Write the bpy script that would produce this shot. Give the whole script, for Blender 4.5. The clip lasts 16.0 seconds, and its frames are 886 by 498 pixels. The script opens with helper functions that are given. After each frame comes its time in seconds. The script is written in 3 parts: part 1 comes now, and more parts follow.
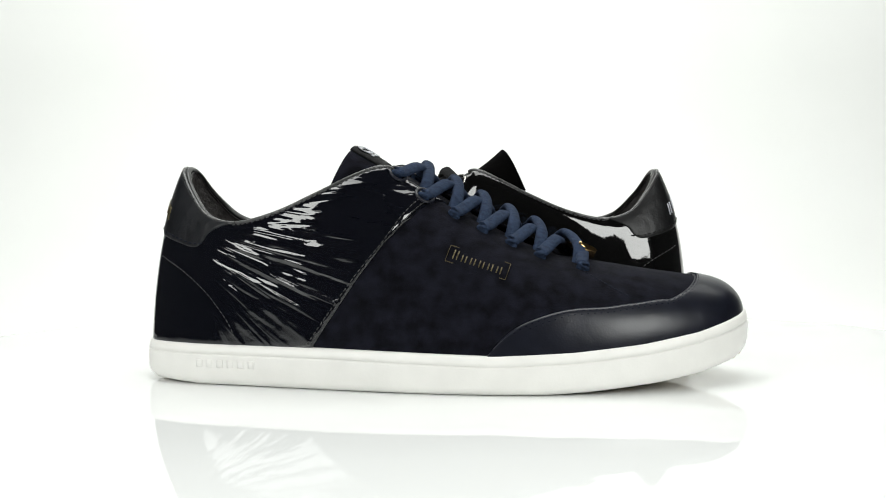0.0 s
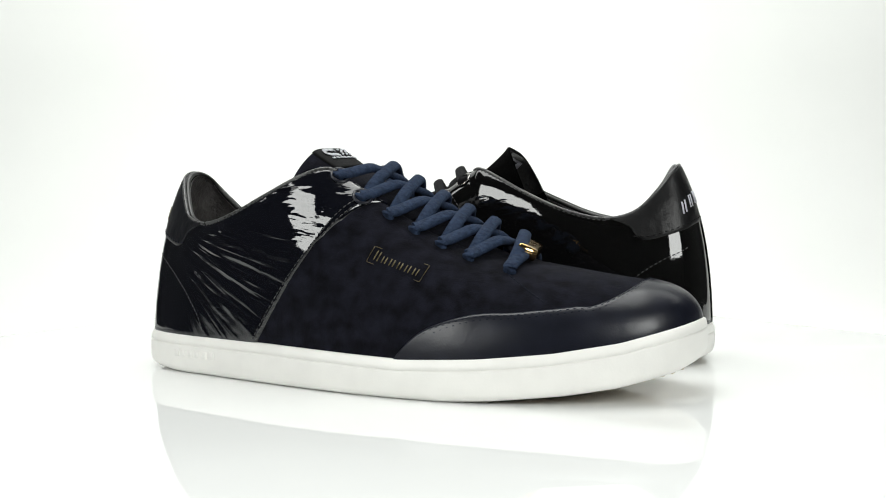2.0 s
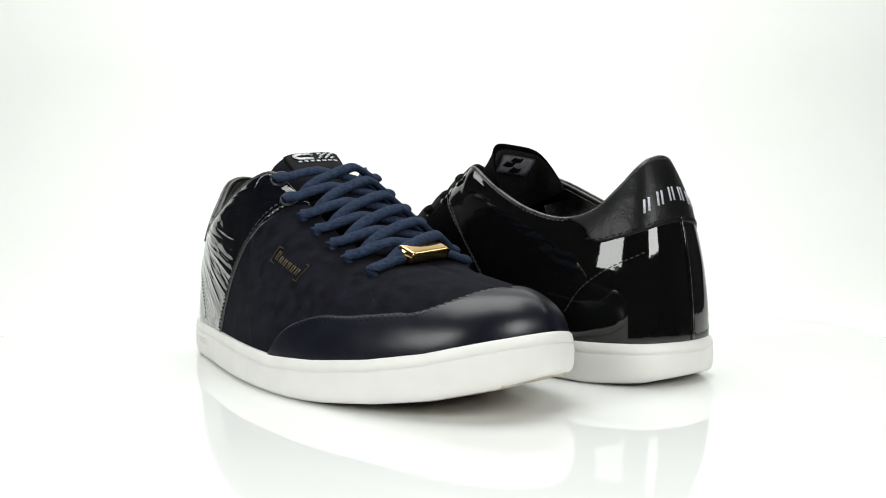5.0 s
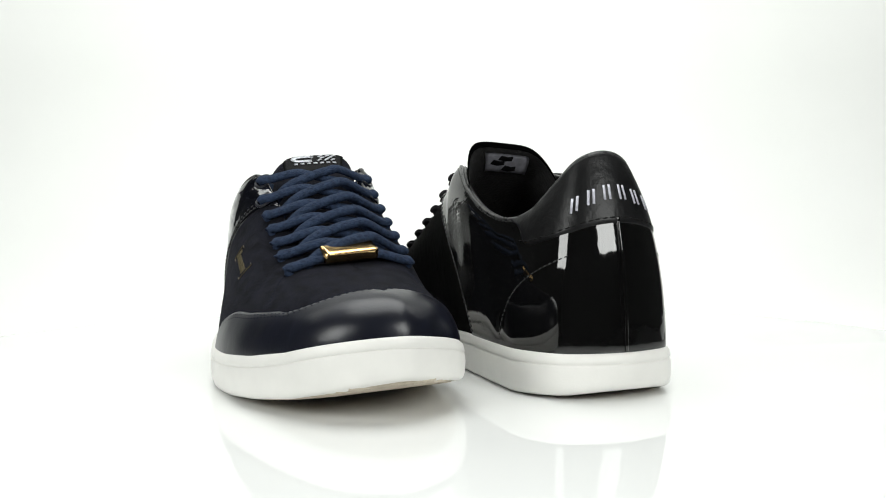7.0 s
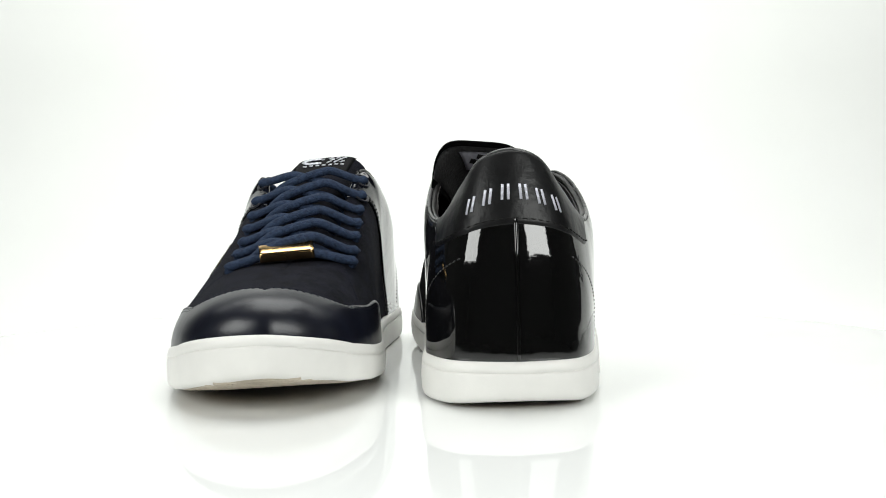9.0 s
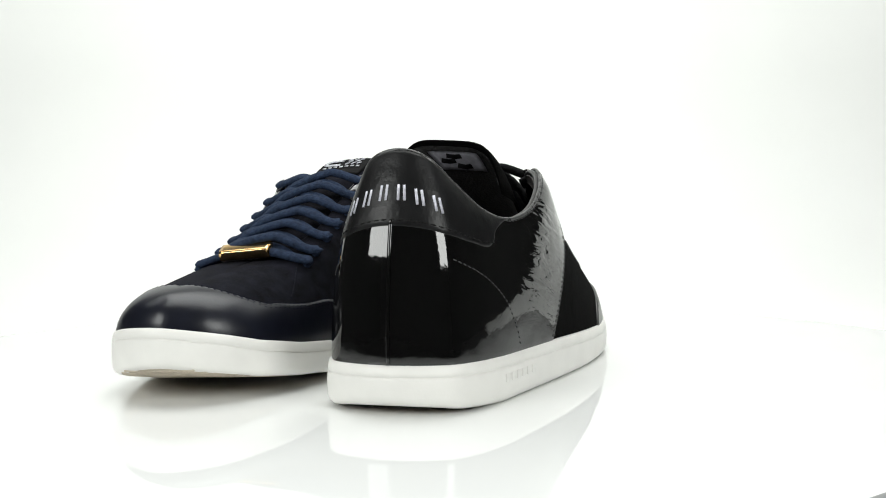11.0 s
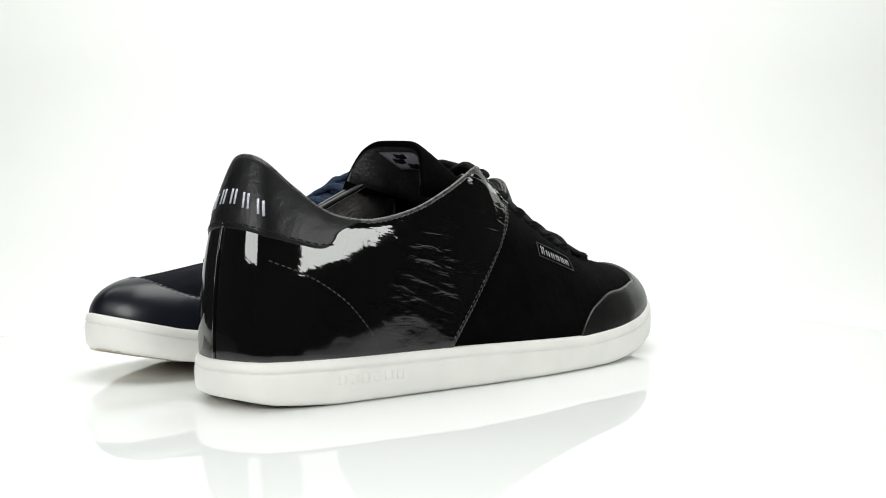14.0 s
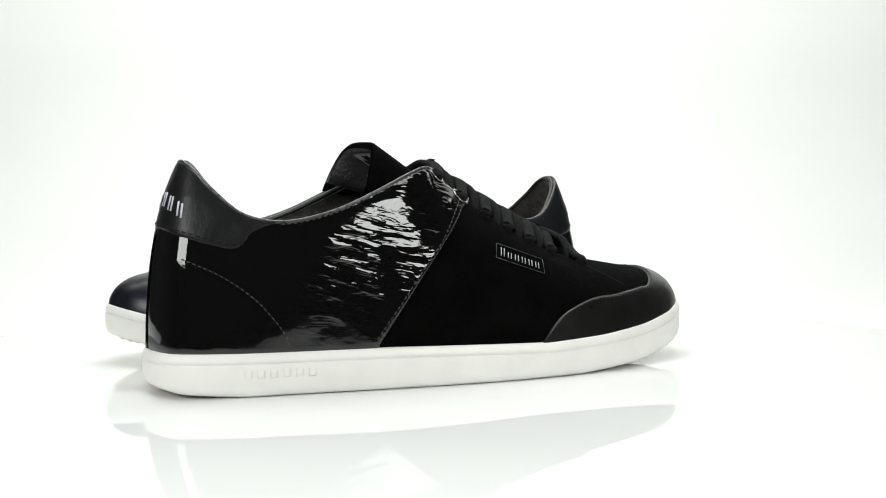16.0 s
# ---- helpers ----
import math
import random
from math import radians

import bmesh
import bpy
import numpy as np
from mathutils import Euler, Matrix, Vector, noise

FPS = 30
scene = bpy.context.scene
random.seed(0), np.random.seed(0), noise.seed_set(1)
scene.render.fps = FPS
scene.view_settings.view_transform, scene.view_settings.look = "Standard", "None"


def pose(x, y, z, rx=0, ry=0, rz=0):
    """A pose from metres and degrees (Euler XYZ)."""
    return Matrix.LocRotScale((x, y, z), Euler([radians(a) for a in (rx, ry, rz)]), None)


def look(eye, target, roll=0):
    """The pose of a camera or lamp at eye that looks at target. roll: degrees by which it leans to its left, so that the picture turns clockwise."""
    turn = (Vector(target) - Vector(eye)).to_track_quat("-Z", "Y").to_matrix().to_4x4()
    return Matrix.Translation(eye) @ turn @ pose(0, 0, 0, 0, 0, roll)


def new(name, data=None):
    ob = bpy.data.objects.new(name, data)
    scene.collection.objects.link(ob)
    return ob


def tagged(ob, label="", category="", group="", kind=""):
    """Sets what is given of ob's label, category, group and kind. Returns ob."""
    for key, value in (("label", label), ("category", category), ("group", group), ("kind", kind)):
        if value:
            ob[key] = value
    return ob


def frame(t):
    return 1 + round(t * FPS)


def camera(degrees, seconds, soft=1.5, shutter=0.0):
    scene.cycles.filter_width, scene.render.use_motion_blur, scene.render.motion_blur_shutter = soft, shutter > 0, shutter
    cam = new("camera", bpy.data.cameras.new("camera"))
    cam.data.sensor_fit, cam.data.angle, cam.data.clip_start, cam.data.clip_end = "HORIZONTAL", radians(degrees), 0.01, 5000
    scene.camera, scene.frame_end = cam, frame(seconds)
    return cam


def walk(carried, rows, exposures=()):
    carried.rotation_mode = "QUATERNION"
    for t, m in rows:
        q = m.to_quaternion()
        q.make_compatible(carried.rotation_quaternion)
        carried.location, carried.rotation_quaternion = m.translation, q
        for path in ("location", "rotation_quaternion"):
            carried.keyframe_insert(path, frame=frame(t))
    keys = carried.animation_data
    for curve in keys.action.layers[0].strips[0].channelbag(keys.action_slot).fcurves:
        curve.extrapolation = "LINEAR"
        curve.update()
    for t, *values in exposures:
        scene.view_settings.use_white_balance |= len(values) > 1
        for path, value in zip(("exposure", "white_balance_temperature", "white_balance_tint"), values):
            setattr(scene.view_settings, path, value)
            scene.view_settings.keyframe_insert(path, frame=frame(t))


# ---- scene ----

# ---- camera: it stands still before a turntable ----
cam = camera(52.2, 16.0, soft=1.0)
EYE = pose(0.0, -0.5055, 0.0745, 90 - 1.66, 0.71, -1.42)
walk(cam, [(0.0, EYE), (16.0, EYE)])

# ---- world and studio lamps ----
world = bpy.data.worlds.new("studio_dark")
scene.world = world
world.use_nodes = True
world.node_tree.nodes["Background"].inputs[0].default_value = (0.9, 0.95, 1.0, 1)
world.node_tree.nodes["Background"].inputs[1].default_value = 0.05


def softbox_lamp(eye, target, w, h, watts, tint=(1.0, 1.0, 1.0)):
    data = bpy.data.lights.new("softbox_lamp", "AREA")
    data.shape, data.size, data.size_y, data.energy, data.color = "RECTANGLE", w, h, watts, tint
    ob = new("softbox_lamp", data)
    ob.matrix_world = look(eye, target)
    return ob


TINT = (0.978, 1.0, 0.974)
softbox_lamp((0.0, 0.10, 1.35), (0.0, 0.12, 0.0), 1.2, 0.8, 15.3, TINT)
softbox_lamp((-0.75, -0.72, 0.52), (0.0, 0.0, 0.05), 0.46, 0.46, 6.1, TINT)
softbox_lamp((0.60, -0.86, 0.52), (0.0, 0.0, 0.05), 0.40, 0.46, 6.1, TINT)
# unseen lamp, added to bring the paper sweep up to white
softbox_lamp((0.03, 0.55, 1.30), (0.03, 1.35, 0.35), 3.0, 0.5, 21.5, TINT)
scene.view_settings.exposure = -0.15


# ---- materials ----
def material(name, color, rough=0.5, metal=0.0, coat=0.0, sheen=0.0, spec=0.5, variation=0.0, vary_scale=40.0,
             bumps=(), sheen_tint=(1, 1, 1)):
    """A Principled surface: colour varied by noise, and bumps as rows of (kind, scale, strength, distance)."""
    mat = bpy.data.materials.new(name)
    mat.use_nodes = True
    nt = mat.node_tree
    n, l = nt.nodes, nt.links
    b = n["Principled BSDF"]
    b.inputs["Base Color"].default_value = (*color, 1)
    b.inputs["Roughness"].default_value = rough
    b.inputs["Metallic"].default_value = metal
    b.inputs["Coat Weight"].default_value = coat
    b.inputs["Coat Roughness"].default_value = 0.03
    b.inputs["Sheen Weight"].default_value = sheen
    b.inputs["Sheen Roughness"].default_value = 0.5
    b.inputs["Sheen Tint"].default_value = (*sheen_tint, 1)
    b.inputs["Specular IOR Level"].default_value = spec
    tc = n.new("ShaderNodeTexCoord")
    if variation:
        tex = n.new("ShaderNodeTexNoise")
        tex.inputs["Scale"].default_value, tex.inputs["Detail"].default_value = vary_scale, 6
        l.new(tc.outputs["Object"], tex.inputs["Vector"])
        mix = n.new("ShaderNodeMix")
        mix.data_type = "RGBA"
        mix.inputs[6].default_value = (*[c * (1 - variation) for c in color], 1)
        mix.inputs[7].default_value = (*[min(1, c * (1 + variation)) for c in color], 1)
        spread = n.new("ShaderNodeMapRange")
        spread.inputs[1].default_value, spread.inputs[2].default_value = 0.32, 0.68
        l.new(tex.outputs["Fac"], spread.inputs[0])
        l.new(spread.outputs[0], mix.inputs[0])
        l.new(mix.outputs[2], b.inputs["Base Color"])
        rr = n.new("ShaderNodeMapRange")
        rr.inputs[3].default_value, rr.inputs[4].default_value = max(0, rough * 0.85), min(1, rough * 1.15)
        l.new(tex.outputs["Fac"], rr.inputs[0])
        l.new(rr.outputs[0], b.inputs["Roughness"])
    last = None
    for kind, scale, strength, distance in bumps:
        tex = n.new("ShaderNodeTexVoronoi" if kind == "cells" else "ShaderNodeTexNoise")
        tex.inputs["Scale"].default_value = scale
        out = tex.outputs["Distance"] if kind == "cells" else tex.outputs["Fac"]
        if kind != "cells":
            tex.inputs["Detail"].default_value = 5
        l.new(tc.outputs["Object"], tex.inputs["Vector"])
        bump = n.new("ShaderNodeBump")
        bump.inputs["Strength"].default_value, bump.inputs["Distance"].default_value = strength, distance
        l.new(out, bump.inputs["Height"])
        if last:
            l.new(last.outputs[0], bump.inputs["Normal"])
        last = bump
    if last:
        l.new(last.outputs[0], b.inputs["Normal"])
        if coat:
            l.new(last.outputs[0], b.inputs["Coat Normal"])
    return mat


def patent_material(name, color, fan, ripple, low, start):
    """Lacquered leather: creases that fan out from under the heel tab, fine ripples, and a smooth heel and inner side."""
    mat = material(name, color, rough=0.05, spec=0.75)
    nt = mat.node_tree
    n, l = nt.nodes, nt.links

    def math_node(op, a, b=None):
        node = n.new("ShaderNodeMath")
        node.operation = op
        for k, v in enumerate((a, b)):
            if v is None:
                continue
            if isinstance(v, (int, float)):
                node.inputs[k].default_value = v
            else:
                l.new(v, node.inputs[k])
        return node.outputs[0]

    def ramp(v, a, b, lo, hi):
        node = n.new("ShaderNodeMapRange")
        node.interpolation_type = "SMOOTHSTEP"
        for k, q in enumerate((a, b, lo, hi)):
            node.inputs[k + 1].default_value = q
        l.new(v, node.inputs[0])
        return node.outputs[0]

    def noise_at(x, y, z, scale, detail, warp=0.0):
        join = n.new("ShaderNodeCombineXYZ")
        for k, v in enumerate((x, y, z)):
            l.new(v, join.inputs[k])
        tex = n.new("ShaderNodeTexNoise")
        tex.inputs["Scale"].default_value, tex.inputs["Detail"].default_value, tex.inputs["Distortion"].default_value = scale, detail, warp
        l.new(join.outputs[0], tex.inputs["Vector"])
        return tex.outputs["Fac"]

    tc = n.new("ShaderNodeTexCoord")
    sep = n.new("ShaderNodeSeparateXYZ")
    l.new(tc.outputs["Object"], sep.inputs[0])
    x, y, z = sep.outputs
    dx, dz = math_node("SUBTRACT", x, 0.002), math_node("SUBTRACT", z, 0.082)
    reach = math_node("SQRT", math_node("ADD", math_node("MULTIPLY", dx, dx), math_node("MULTIPLY", dz, dz)))
    angle = math_node("ARCTAN2", dz, dx)
    flank = ramp(x, start, start + 0.03, 0.05, 1.0)
    outer = ramp(y, -0.02, 0.015, 1.0, 0.13)
    high = ramp(z, 0.026, 0.058, low, 1.0)
    where = math_node("MULTIPLY", math_node("MULTIPLY", flank, outer), high)
    near = ramp(reach, 0.108, 0.124, 1.0, 0.3)
    folds = noise_at(math_node("MULTIPLY", reach, 22.0), math_node("MULTIPLY", angle, 14.0), math_node("MULTIPLY", y, 8.0), 1.0, 1.4, 0.6)
    fine = noise_at(math_node("MULTIPLY", x, 75.0), math_node("MULTIPLY", math_node("ADD", z, math_node("MULTIPLY", x, 0.18)), 270.0), math_node("MULTIPLY", y, 60.0), 1.0, 2.0, 0.5)
    zone = ramp(noise_at(x, y, z, 42.0, 1.0), 0.40, 0.60, 0.22, 1.0)
    slack = noise_at(x, y, z, 55.0, 1.0)
    peel = noise_at(x, y, z, 260.0, 2.0)
    last = None
    for height, strength, distance in ((folds, math_node("MULTIPLY", math_node("MULTIPLY", where, near), fan), 0.0034),
                                       (fine, math_node("MULTIPLY", math_node("MULTIPLY", where, zone), math_node("MULTIPLY", ramp(x, 0.085, 0.115, 1.0, 1.5), ripple)), 0.0020),
                                       (slack, 0.17, 0.0024), (peel, 0.05, 0.0007)):
        bump = n.new("ShaderNodeBump")
        bump.inputs["Distance"].default_value = distance
        if isinstance(strength, float):
            bump.inputs["Strength"].default_value = strength
        else:
            l.new(strength, bump.inputs["Strength"])
        l.new(height, bump.inputs["Height"])
        if last:
            l.new(last.outputs[0], bump.inputs["Normal"])
        last = bump
    l.new(last.outputs[0], n["Principled BSDF"].inputs["Normal"])
    return mat


SOLE = material("white_rubber", (0.86, 0.85, 0.815), rough=0.45, variation=0.03, vary_scale=60, bumps=(("noise", 900, 0.12, 0.0004),))
TREAD = material("cream_tread_rubber", (0.62, 0.55, 0.45), rough=0.7, variation=0.12, vary_scale=90, bumps=(("cells", 500, 0.6, 0.001),))
GOLD = material("polished_gold", (0.83, 0.55, 0.24), rough=0.13, metal=1.0, variation=0.05, vary_scale=200)
GOLD_PRINT = material("gold_foil_print", (0.13, 0.104, 0.05), rough=0.4, metal=0.6, variation=0.5, vary_scale=500)
SILVER_PRINT = material("silver_foil_print", (0.45, 0.46, 0.50), rough=0.35, metal=0.4, variation=0.4, vary_scale=500)
HEEL_PRINT = material("silver_heel_print", (0.55, 0.55, 0.62), rough=0.35, metal=0.2, variation=0.15, vary_scale=400)
TAG_MARK = material("engraved_gold", (0.45, 0.28, 0.11), rough=0.35, metal=1.0)
LINING = material("black_lining_leather", (0.075, 0.070, 0.068), rough=0.36, variation=0.4, vary_scale=150, bumps=(("noise", 520, 0.9, 0.0014),))
TONGUE_LINING = material("black_tongue_lining", (0.026, 0.026, 0.026), rough=0.5, variation=0.3, vary_scale=200, bumps=(("noise", 620, 0.8, 0.0012),))
BINDING = material("black_collar_binding", (0.014, 0.0135, 0.013), rough=0.32, variation=0.2, vary_scale=300)
PIPING = material("black_glossy_piping", (0.05, 0.05, 0.05), rough=0.28, spec=0.6, variation=0.3, vary_scale=400)
LABEL_BACK = material("grey_inner_label", (0.40, 0.40, 0.45), rough=0.35, variation=0.2, vary_scale=300)
SATIN = material("black_satin_label", (0.007, 0.007, 0.0075), rough=0.75, spec=0.12, bumps=(("noise", 2500, 0.4, 0.0004),))
STITCH_LIGHT = material("grey_waxed_thread", (0.032, 0.032, 0.032), rough=0.4)

NAVY = dict(
    patent=patent_material("midnight_patent", (0.0040, 0.0045, 0.007), 0.8, 0.15, 0.35, 0.036),
    suede=material("navy_suede", (0.0062, 0.0065, 0.0104), rough=1.0, sheen=0.024, spec=0.06, variation=0.6, vary_scale=150,
                   bumps=(("noise", 45, 0.3, 0.003), ("noise", 260, 0.2, 0.0012), ("noise", 1800, 0.6, 0.0006)), sheen_tint=(0.85, 0.88, 1.0)),
    leather=material("navy_leather", (0.0055, 0.0064, 0.0125), rough=0.31, spec=0.44, variation=0.2, vary_scale=120,
                     bumps=(("cells", 1100, 0.07, 0.0003), ("noise", 24, 0.26, 0.003), ("noise", 110, 0.03, 0.001))),
    tab=material("navy_black_leather", (0.0065, 0.007, 0.009), rough=0.38, spec=0.3, variation=0.25, vary_scale=100,
                 bumps=(("cells", 1100, 0.12, 0.0003), ("noise", 48, 0.5, 0.003))),
    lace=material("navy_cotton_lace", (0.025, 0.039, 0.074), rough=0.95, spec=0.15, variation=0.3, vary_scale=500,
                  bumps=(("noise", 1500, 0.8, 0.0008), ("cells", 1100, 0.5, 0.0008))),
    thread=material("navy_thread", (0.009, 0.011, 0.019), rough=0.85, spec=0.2),
    print_=GOLD_PRINT,
    frame_=material("dim_gold_line", (0.075, 0.058, 0.026), rough=0.45, metal=0.5, variation=0.6, vary_scale=400),
    heel_print=GOLD_PRINT,
    eyelet_label="dark navy eyelet ring",
)
NAVY["eyelet"] = NAVY["leather"]
BLACK = dict(
    patent=patent_material("black_patent", (0.0035, 0.0035, 0.0035), 0.26, 0.50, 0.12, 0.048),
    suede=material("black_suede", (0.0016, 0.0016, 0.0016), rough=1.0, sheen=0.008, spec=0.03, variation=0.5, vary_scale=60,
                   bumps=(("noise", 50, 0.5, 0.003), ("noise", 260, 0.35, 0.0012), ("noise", 1800, 0.6, 0.0006))),
    leather=material("black_leather", (0.0060, 0.0058, 0.0055), rough=0.29, spec=0.5, variation=0.2, vary_scale=120,
                     bumps=(("cells", 1100, 0.10, 0.0003), ("noise", 45, 0.22, 0.003))),
    tab=material("black_tab_leather", (0.0055, 0.0055, 0.006), rough=0.38, spec=0.3, variation=0.25, vary_scale=100,
                 bumps=(("cells", 1100, 0.12, 0.0003), ("noise", 48, 0.5, 0.003))),
    lace=material("black_cotton_lace", (0.010, 0.010, 0.011), rough=0.9, spec=0.2, variation=0.3, vary_scale=500,
                  bumps=(("noise", 1500, 0.8, 0.0008), ("cells", 1100, 0.5, 0.0008))),
    thread=material("black_thread", (0.010, 0.010, 0.010), rough=0.85, spec=0.2),
    print_=SILVER_PRINT,
    frame_=material("dim_silver_line", (0.07, 0.07, 0.074), rough=0.4, metal=0.4, variation=0.6, vary_scale=400),
    heel_print=HEEL_PRINT,
    eyelet=material("gunmetal_eyelet", (0.30, 0.29, 0.28), rough=0.22, metal=1.0, variation=0.1, vary_scale=300),
    eyelet_label="polished gunmetal eyelet ring",
)
ACRYLIC = material("white_gloss_acrylic", (0.84, 0.85, 0.84), rough=0.03, spec=0.27, variation=0.012, vary_scale=9)
RIM = material("grey_disc_edge", (0.35, 0.36, 0.36), rough=0.4, variation=0.05)
PAPER = material("white_sweep_paper", (0.88, 0.89, 0.87), rough=0.9, spec=0.1, variation=0.015, vary_scale=3)
TABLE = material("dark_grey_laminate", (0.07, 0.07, 0.072), rough=0.55, variation=0.15, vary_scale=12, bumps=(("noise", 400, 0.1, 0.0005),))
ROOM = material("dark_room_paint", (0.08, 0.08, 0.08), rough=0.9, variation=0.1, vary_scale=3)
BASE_GREY = material("grey_plastic_base", (0.25, 0.25, 0.25), rough=0.5, variation=0.05)


# ---- mesh helpers ----
def mesh_object(name, verts, faces, mat, smooth=True):
    me = bpy.data.meshes.new(name)
    me.from_pydata([tuple(map(float, v)) for v in verts], [], [tuple(map(int, f)) for f in faces])
    me.materials.append(mat)
    me.polygons.foreach_set("use_smooth", [smooth] * len(me.polygons))
    me.update()
    return new(name, me)


def part(name, verts, faces, mat, parent, label="", smooth=True):
    ob = mesh_object(name, verts, faces, mat, smooth)
    ob.parent = parent
    if label:
        tagged(ob, label=label)
    return ob


def grid_faces(n, m, base=0, wrap=False, flip=False):
    """Quads of an n by m grid of vertices; wrap closes the first index."""
    out = []
    for i in range(n if wrap else n - 1):
        for j in range(m - 1):
            a, b = base + i * m + j, base + ((i + 1) % n) * m + j
            q = (a, b, b + 1, a + 1)
            out.append(q[::-1] if flip else q)
    return out


def catmull(table, x, period=None):
    """Smooth values of the rows of table at the places x, counted in rows."""
    table = np.asarray(table, float)
    x = np.asarray(x, float)
    i = np.floor(x).astype(int)
    if period is None:
        i = np.clip(i, 0, len(table) - 2)
        at = lambda k: table[np.clip(k, 0, len(table) - 1)]
    else:
        at = lambda k: table[np.mod(k, period)]
    f = (x - i)[..., None] if table.ndim > 1 else x - i
    p0, p1, p2, p3 = at(i - 1), at(i), at(i + 1), at(i + 2)
    return 0.5 * (2 * p1 + (p2 - p0) * f + (2 * p0 - 5 * p1 + 4 * p2 - p3) * f ** 2 + (3 * p1 - p0 - 3 * p2 + p3) * f ** 3)


def bent(points, n):
    """n points along a smooth line through the given ones."""
    return catmull(points, np.linspace(0, len(points) - 1, n))


def sweep(path, normals, w, h, k=10, power=2.6):
    """A flat rounded band or cord, w wide and h thick, along path: vertices and faces, closed at the ends."""
    path, normals = np.asarray(path), np.asarray(normals)
    tan = np.gradient(path, axis=0)
    tan /= np.linalg.norm(tan, axis=1)[:, None]
    side = np.cross(tan, normals)
    side /= np.linalg.norm(side, axis=1)[:, None]
    up = np.cross(side, tan)
    a = np.linspace(0, 2 * np.pi, k, endpoint=False)
    cx = np.sign(np.cos(a)) * np.abs(np.cos(a)) ** (2 / power) * w / 2
    cy = np.sign(np.sin(a)) * np.abs(np.sin(a)) ** (2 / power) * h / 2
    verts = (path[:, None] + side[:, None] * cx[None, :, None] + up[:, None] * cy[None, :, None]).reshape(-1, 3)
    n = len(path)
    faces = [(i * k + j, i * k + (j + 1) % k, (i + 1) * k + (j + 1) % k, (i + 1) * k + j) for i in range(n - 1) for j in range(k)]
    faces += [tuple(range(k))[::-1], tuple((n - 1) * k + j for j in range(k))]
    return verts, faces


def joined(pieces):
    verts, faces = [], []
    for v, f in pieces:
        base = len(verts)
        verts.extend(v)
        faces.extend(tuple(i + base for i in q) for q in f)
    return verts, faces


# ---- the last: plan of the sole and lofted upper, right foot, heel at the origin, toe along x ----
LAT_X = (0, .005, .0165, .035, .055, .075, .093, .108, .12, .13, .15, .175, .198, .218, .235, .255, .272, .284, .2915, .2947)
LAT_Y = (0, -.0225, -.0325, -.040, -.045, -.050, -.0545, -.058, -.0606, -.0627, -.066, -.0684, -.0684, -.066, -.0622, -.0555, -.047, -.037, -.0245, -.0095)
MED_X = (0, .005, .0145, .035, .055, .075, .093, .108, .12, .13, .15, .175, .198, .218, .235, .254, .272, .284, .2915, .2947)
MED_Y = (0, .020, .0302, .0364, .0355, .0335, .0315, .0300, .0293, .0293, .0300, .0318, .0337, .0341, .0329, .0295, .0225, .0130, .0012, -.0095)
TOP_X = (.019, .021, .028, .039, .055, .075, .095, .112, .124, .131, .150, .175, .194, .204, .210, .230, .248, .259, .266, .268)
TOP_W = (0, .0110, .0192, .0270, .0325, .0363, .036, .033, .0285, .0245, .0215, .0205, .0165, .0085, 0, 0, 0, 0, 0, 0)
TOP_Z = (.104, .1005, .090, .079, .0757, .080, .0885, .0965, .1005, .0975, .0855, .071, .0622, .0588, .0576, .0540, .0510, .0494, .0482, .0478)
AXIS = (0, 0, -.001, -.003, -.005, -.007, -.0085, -.0095, -.0095, -.0095, -.0095, -.0095, -.0095, -.0095, -.0095, -.010, -.0105, -.011, -.011, -.011)
RISE = (0, 0, 0, 0, 0, .0005, .001, .002, .0035, .0045, .0052, .0052, .0046, .0025, 0, 0, 0, 0, 0, 0)
ROUND = (.35, .35, .4, .45, .5, .55, .6, .64, .67, .69, .72, .77, .84, .92, 1, 1, 1, 1, 1, 1)
PERIOD = 38


def sole_top(x):
    return np.interp(x, (0, .05, .10, .14, .175, .21, .24, .265, .287, .295), (.0197, .0192, .0190, .0180, .0170, .0186, .0214, .0254, .0312, .0335))


def sole_under(x):
    return np.interp(x, (0, .012, .035, .195, .215, .2435, .264, .2835, .295), (.0042, .0015, 0, 0, .0010, .0036, .0066, .0115, .0160))


def sole_twist(x, y):
    """The worn forefoot stands a little higher on its inner side."""
    return .0026 * np.clip((x - .165) / .06, 0, 1) * np.clip((y + .030) / .055, 0, 1)


def ring_rows():
    """The outline, row by row round the shoe: heel, outer side, toe, inner side."""
    rows = [(LAT_X[i], LAT_Y[i]) for i in range(20)] + [(MED_X[i], MED_Y[i]) for i in range(18, 0, -1)]
    return np.array(rows)


OUTLINE = ring_rows()
TOPLINE = np.array([(TOP_X[i], AXIS[i] - TOP_W[i], TOP_Z[i]) for i in range(20)] + [(TOP_X[i], AXIS[i] + TOP_W[i], TOP_Z[i] + RISE[i]) for i in range(18, 0, -1)])
ROUNDNESS = np.array([ROUND[i] for i in range(20)] + [ROUND[i] for i in range(18, 0, -1)])[:, None]


def outline(s, inset=0.0):
    s = np.asarray(s, float)
    p = catmull(OUTLINE, s, PERIOD)
    d = catmull(OUTLINE, s + 0.05, PERIOD) - catmull(OUTLINE, s - 0.05, PERIOD)
    d /= np.linalg.norm(d, axis=-1)[..., None]
    return p + np.stack([-d[..., 1], d[..., 0]], -1) * inset


